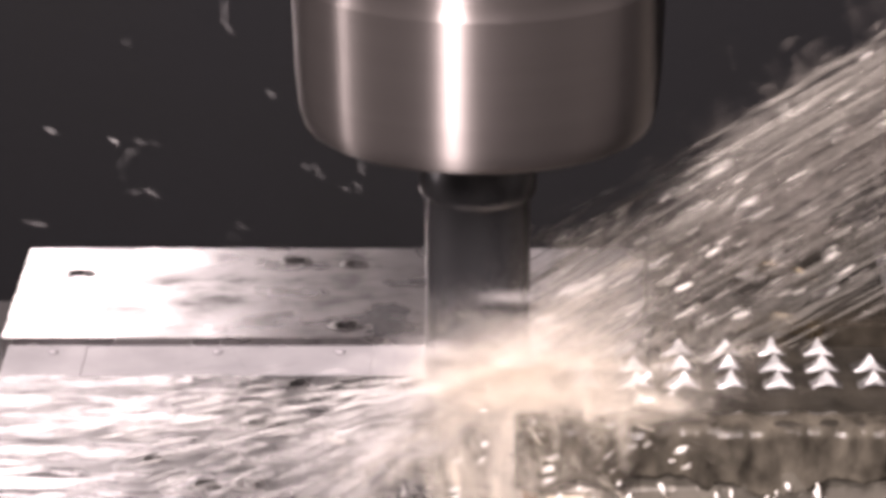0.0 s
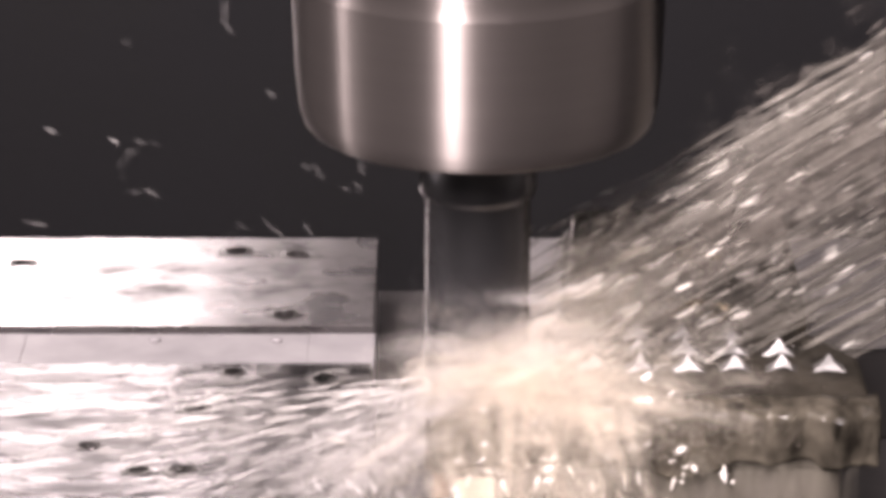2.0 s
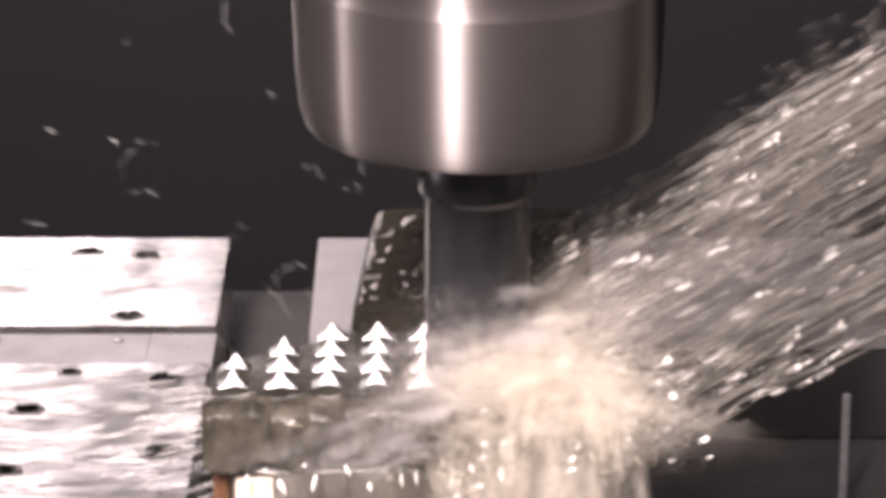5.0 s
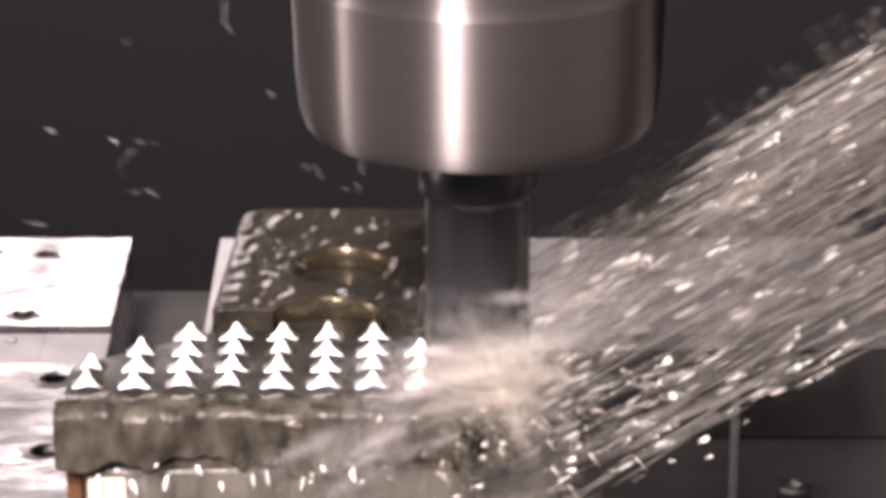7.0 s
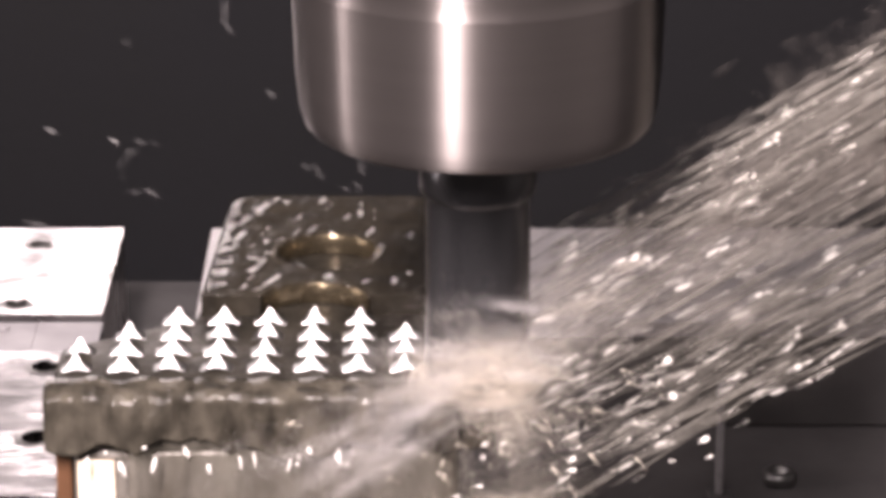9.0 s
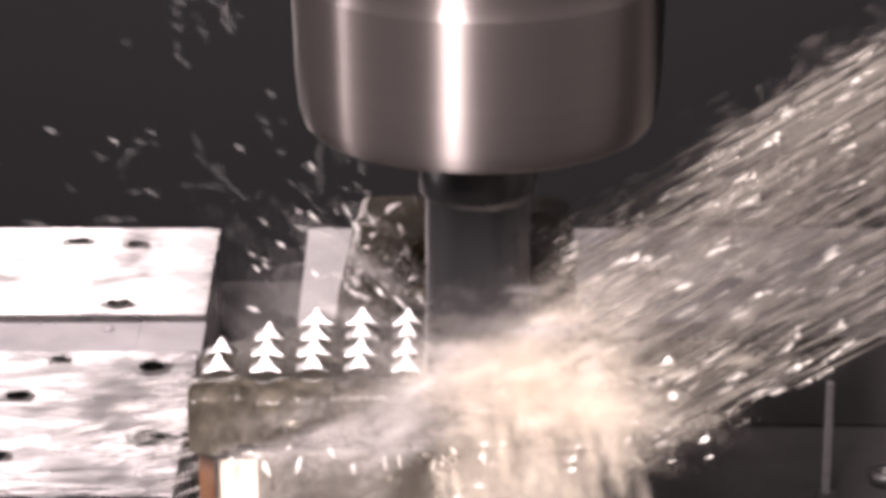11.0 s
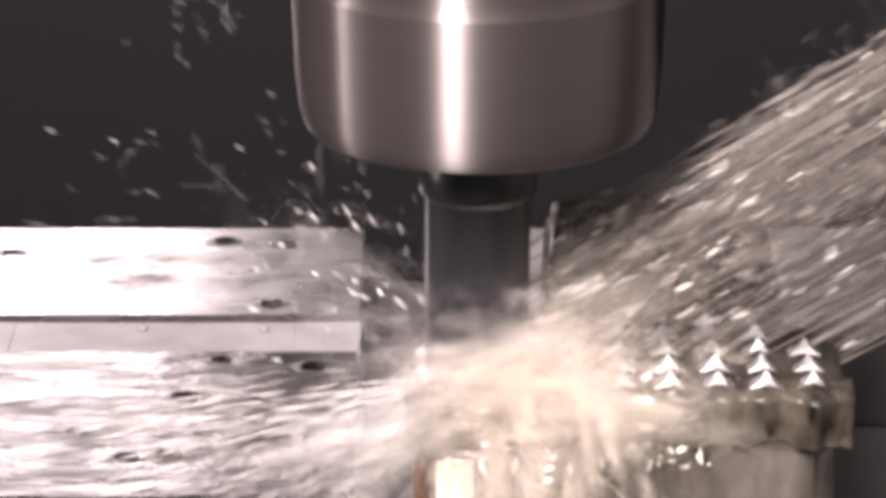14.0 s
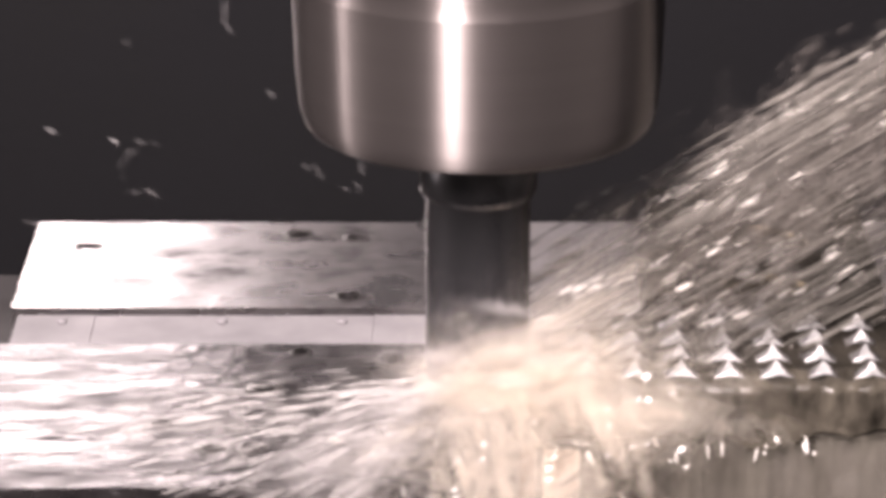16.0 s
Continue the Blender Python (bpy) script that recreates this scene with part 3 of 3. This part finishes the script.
# wisps and stray drops thrown up behind the holder: short curved chains of fine drops
for k in range(6):
    items = []
    for i in range(8):
        far = rng.random() ** 1.4
        a = radians(rng.uniform(100, 176))
        p = Vector((-0.012 - 0.075 * far * abs(math.cos(a)) - 0.02 * rng.random(), rng.uniform(0.02, 0.08), 0.004 + 0.07 * far * math.sin(a) + rng.uniform(0, 0.012)))
        d = Vector((math.cos(a), 0.1, math.sin(a)))
        if i % 4 == 0:
            big = rng.uniform(0.0002, 0.0004)
            items.append((p, d, big * rng.uniform(3, 6), big))
            continue
        bend = rng.gauss(0, 0.35)
        for n in range(rng.randint(2, 6)):
            step = rng.uniform(0.0008, 0.0022)
            items.append((p + Vector((rng.gauss(0, 0.0004), 0, rng.gauss(0, 0.0004))), d, step * 1.8, rng.uniform(0.00006, 0.00014)))
            p = p + d * step
            d = (d + Vector((-d.z, 0, d.x)) * bend).normalized()
    ob = droplets("stray_drops", items, WISP, "stray drops of coolant flying off the cutter", "coolant spray")
    WISPS.append((ob, Vector((-0.8, 0.1, 0.45)).normalized(), 0.004, rng.randint(4, 5)))

# splashes of glassy beads that leap up beside the cutter as the edge of the workpiece nears it
LEAP = WISPS[2:]
BURST += WISPS[:2]
for k in range(4):
    items = []
    for i in range(18):
        a = radians(rng.gauss(128, 26))
        r = 0.008 + 0.034 * rng.random()
        p = Vector((-0.008 + 0.9 * r * math.cos(a), rng.uniform(0.0, 0.03), -0.002 + r * math.sin(a)))
        big = rng.choice((0.4, 0.5, 0.7, 1.0))
        items.append((p, (math.cos(a), 0.1, math.sin(a)), big * rng.uniform(0.0012, 0.0036), big * rng.uniform(0.0002, 0.0004)))
    ob = droplets("leaping_drops", items, DROP_FAINT, "glassy beads of coolant leaping up beside the cutter", "coolant spray")
    LEAP.append((ob, Vector((-0.6, 0.1, 0.7)).normalized(), 0.003, rng.randint(4, 5)))

# coolant that runs down the front of the workpiece
coolant_film = thing("coolant_film", "glassy film of coolant running down the workpiece", "coolant")
bm = bmesh.new()
NX, NZ = 110, 22
grid = []
for i in range(NX + 1):
    x = -0.0783 + 0.0838 * i / NX
    low = -0.0138 - 0.0045 * noise.noise((x * 48, 3, 1)) - 0.0022 * noise.noise((x * 170, 0, 5)) - 0.0009 * noise.noise((x * 520, 2, 5))
    col = []
    for k in range(NZ + 1):
        f = k / NZ
        over = max(0.0, 1 - f / 0.3)
        z = -0.0029 - 0.0022 * (1 - math.cos(math.pi / 2 * min(1.0, f / 0.3))) + (low + 0.0051) * max(0.0, (f - 0.3) / 0.7)
        lump = 0.0028 * noise.noise((x * 130, z * 60, 2)) + 0.0016 * noise.noise((x * 300, z * 160, 8))
        y = -0.01112 - min(1.0, 5 * f) * 0.0006 - max(0.0, 0.0008 + lump) * math.sin(math.pi * (0.08 + 0.86 * f)) ** 0.5 - 0.0006 * f ** 7 + 0.0056 * (1 - math.sin(math.pi / 2 * (1 - over)))
        z += over * 0.0007 * (0.6 + noise.noise((x * 210, f * 9, 4)))
        col.append(bm.verts.new((x, y, z)))
    grid.append(col)
for a, c in zip(grid, grid[1:]):
    for k in range(NZ):
        bm.faces.new((a[k], a[k + 1], c[k + 1], c[k]))
rim = [e for e in bm.edges if len(e.link_faces) == 1]
ext = bmesh.ops.extrude_edge_only(bm, edges=rim)
for v in (g for g in ext["geom"] if isinstance(g, bmesh.types.BMVert)):
    v.co.y, v.co.z = max(v.co.y + 0.0003, -0.01105), v.co.z - 0.0006 * (v.co.y > -0.0108)
bmesh.ops.recalc_face_normals(bm, faces=bm.faces)
part("sheet", bm, MOTTLED, coolant_film, "", True)
for k in range(17):
    x = rng.uniform(-0.0775, 0.004)
    bm = bmesh.new()
    spindle(bm, (x, -0.0138, -0.0128 - rng.uniform(0, 0.0038)), (rng.uniform(-0.5, 0.5), 0, -1), rng.uniform(0.0008, 0.004), rng.uniform(0.0002, 0.0006), 6)
    part("drip", bm, DROP, coolant_film, "bright drip at the lower lip", True)

# milky folds that fall from the lower lip, in front of the riser
bm = bmesh.new()
NX, NZ = 150, 12
grid = []
for i in range(NX + 1):
    x = -0.0625 + 0.064 * i / NX
    lip = -0.0095 - 0.003 * noise.noise((x * 90, 6, 1))
    col = []
    for k in range(NZ + 1):
        f = k / NZ
        z = lip - 0.024 * f
        fold = 0.0016 * noise.noise((x * 230 + 0.6 * f, f * 0.7, 4)) + 0.0009 * noise.noise((x * 560, f * 1.4, 7))
        col.append(bm.verts.new((x + 0.0006 * f * noise.noise((x * 120, f, 3)), -0.0108 - 0.0021 * min(1.0, 3 * f) - 0.0006 * f + fold * min(1.0, 3 * f), z)))
    grid.append(col)
for a, c in zip(grid, grid[1:]):
    for k in range(NZ):
        bm.faces.new((a[k], a[k + 1], c[k + 1], c[k]))
part("falling_fold", bm, FALL, coolant_film, "milky folds of falling coolant", True)

bm = bmesh.new()
NU = 60
grid = []
for i in range(NU + 1):
    col = []
    for k in range(NU + 1):
        u, v = i / NU, k / NU
        x = -0.0508 + 0.0025 * v + (0.0462 - 0.002 * v) * u
        y = 0.027 + 0.058 * v
        rise = min(1.0, 9 * min(u, 1 - u, v, 1 - v)) ** 0.5
        z = PAD_TOP + 0.0001 + rise * (0.0006 + 0.0006 * noise.noise((x * 150, y * 90, 4)) + 0.0006 * noise.noise((x * 380, y * 200, 9)))
        col.append(bm.verts.new((x, y, z)))
    grid.append(col)
for a, c in zip(grid, grid[1:]):
    for k in range(NU):
        mid = (a[k].co + c[k + 1].co) / 2
        if min(mid.x + 0.0486, -0.0042 - mid.x) + 0.0855 - mid.y < 0.0042:
            continue
        if all(math.hypot(mid.x - bx, mid.y - by) > br for bx, by, br in BORES):
            bm.faces.new((a[k], c[k], c[k + 1], a[k + 1]))
bmesh.ops.delete(bm, geom=[v for v in bm.verts if not v.link_faces], context="VERTS")
rim = [e for e in bm.edges if len(e.link_faces) == 1]
ext = bmesh.ops.extrude_edge_only(bm, edges=rim)
for v in (q for q in ext["geom"] if isinstance(q, bmesh.types.BMVert)):
    v.co.z = PAD_TOP - 0.0006
part("pool", bm, FILM, coolant_film, "rippled pool of coolant on the uncut pad", True)

TABLE = [workpiece, plate_rear, plate_front, plate_far, key_strip, corner_post, table_screw, machine_table, riser_block, coolant_film]


# ---- motion ----
def table_shift(t):
    far, near = 0.085, -0.0093
    if t < 0.8:
        return far, -PITCH_Y * (1 - t / 0.8)
    if t < 7.7:
        return far + (near - far) * (t - 0.8) / 6.9, 0.0
    if t < 8.5:
        return near, PITCH_Y * (t - 7.7) / 0.8
    if t < 15.5:
        return near + (far - near) * (t - 8.5) / 7.0, PITCH_Y
    return far, PITCH_Y * (1 + (t - 15.5) / 0.8)


def leap_height(t):
    """How high the spray leaps beside the cutter, 0 to 1."""
    if t < 9.0:
        return max(0.0, 1 - abs(t - 3.2) / 1.6) * 0.8
    return max(0.0, min(1.0, (t - 9.4) / 1.0, (15.2 - t) / 0.7))


def flow(ob, way, step, cycle):
    """Pieces of a jet: they run along the jet, start over and run again."""
    rows = []
    for k in range(481):
        m = (k - 480 + cycle // 2) % cycle
        rows.append((k / 30, pose(*(way * step * (m - cycle / 2)))))
    walk(ob, rows)


def motions():
    times = sorted({round(i * 0.5, 2) for i in range(33)} | {0.75, 0.8, 0.85, 7.65, 7.7, 7.75, 8.45, 8.5, 8.55, 15.45, 15.55})
    for ob in TABLE:
        home = ob.location.copy()
        rows = []
        for t in times:
            dx, dy = table_shift(t)
            rows.append((t, pose(home.x + dx, home.y + dy, home.z)))
        walk(ob, rows)
    # each tooth of the row being cut stands free once the cutter has passed it
    for ob, when in CUT:
        x, y, z = ob.location
        rows = [(0.0, pose(x, y, -0.0034)), (when - 0.15, pose(x, y, -0.0034)), (when + 0.15, pose(x, y, 0.0)), (16.0, pose(x, y, 0.0))]
        walk(ob, rows)
    walk(tool_holder, [(k / 15, pose(0, 0, 0, 0, 0, -75 * k)) for k in range(241)])
    for n, ob in enumerate(SPIN):
        walk(ob, [(k / 30, pose(0, 0, 0, 0, 0, -(83 - 9 * n) * k)) for k in range(481)])
    for ob, place, way, kind, first in EDDY:
        rows = []
        for k in range(481):
            dx, dy = table_shift(k / 30)
            x, z = place.x, place.z
            if kind in ("over", "pour"):
                # the mist spreads as far as the workpiece reaches beyond the cutter, and sinks off its end
                reach = min(1.0, max(0.0, (dx - 0.004) / max(place.x + 0.006, 0.01)))
                x = min(x, max(dx + 0.002, 0.004)) if kind == "over" else x
                z -= 0.04 * max(0.0, 1 - reach / 0.4)
            elif kind == "fan":
                # it pours off the free edge of the workpiece once that edge has come up to the cutter
                z -= 0.05 * (1 - min(1.0, max(0.0, (dx - 0.03) / 0.03)))
            elif kind == "rise":
                z -= 0.05 * (1 - leap_height(k / 30))
            sway = 0.0007 * math.sin(2.1 * k + first)
            drift = 0.0016 * math.sin(1.7 * k + 2 * first)
            a = radians(way)
            rows.append((k / 30, pose(x + drift * math.cos(a) - sway * math.sin(a), place.y, z + drift * math.sin(a) + sway * math.cos(a), 24 * math.sin(0.9 * k + first), -way + 7 * math.sin(2.6 * k + first), 0)))
        walk(ob, rows)
    for ob, way, step, cycle in LEAP:
        walk(ob, [(k / 30, pose(*(way * step * ((k + 2) % 5 - 2) - Vector((0, 0, 0.07 * (1 - leap_height(k / 30))))))) for k in range(481)])
    slope = pose(0, 0, 0, 0, -31, 0)
    for ob, place, turn in VEIL:
        walk(ob, [(k / 30, Matrix.Translation(place) @ slope @ pose(0, 0, 0, turn * k, 0, 0)) for k in range(481)])
    for ob, way, step, cycle in FLOW + BURST:
        flow(ob, way, step, cycle)


motions()
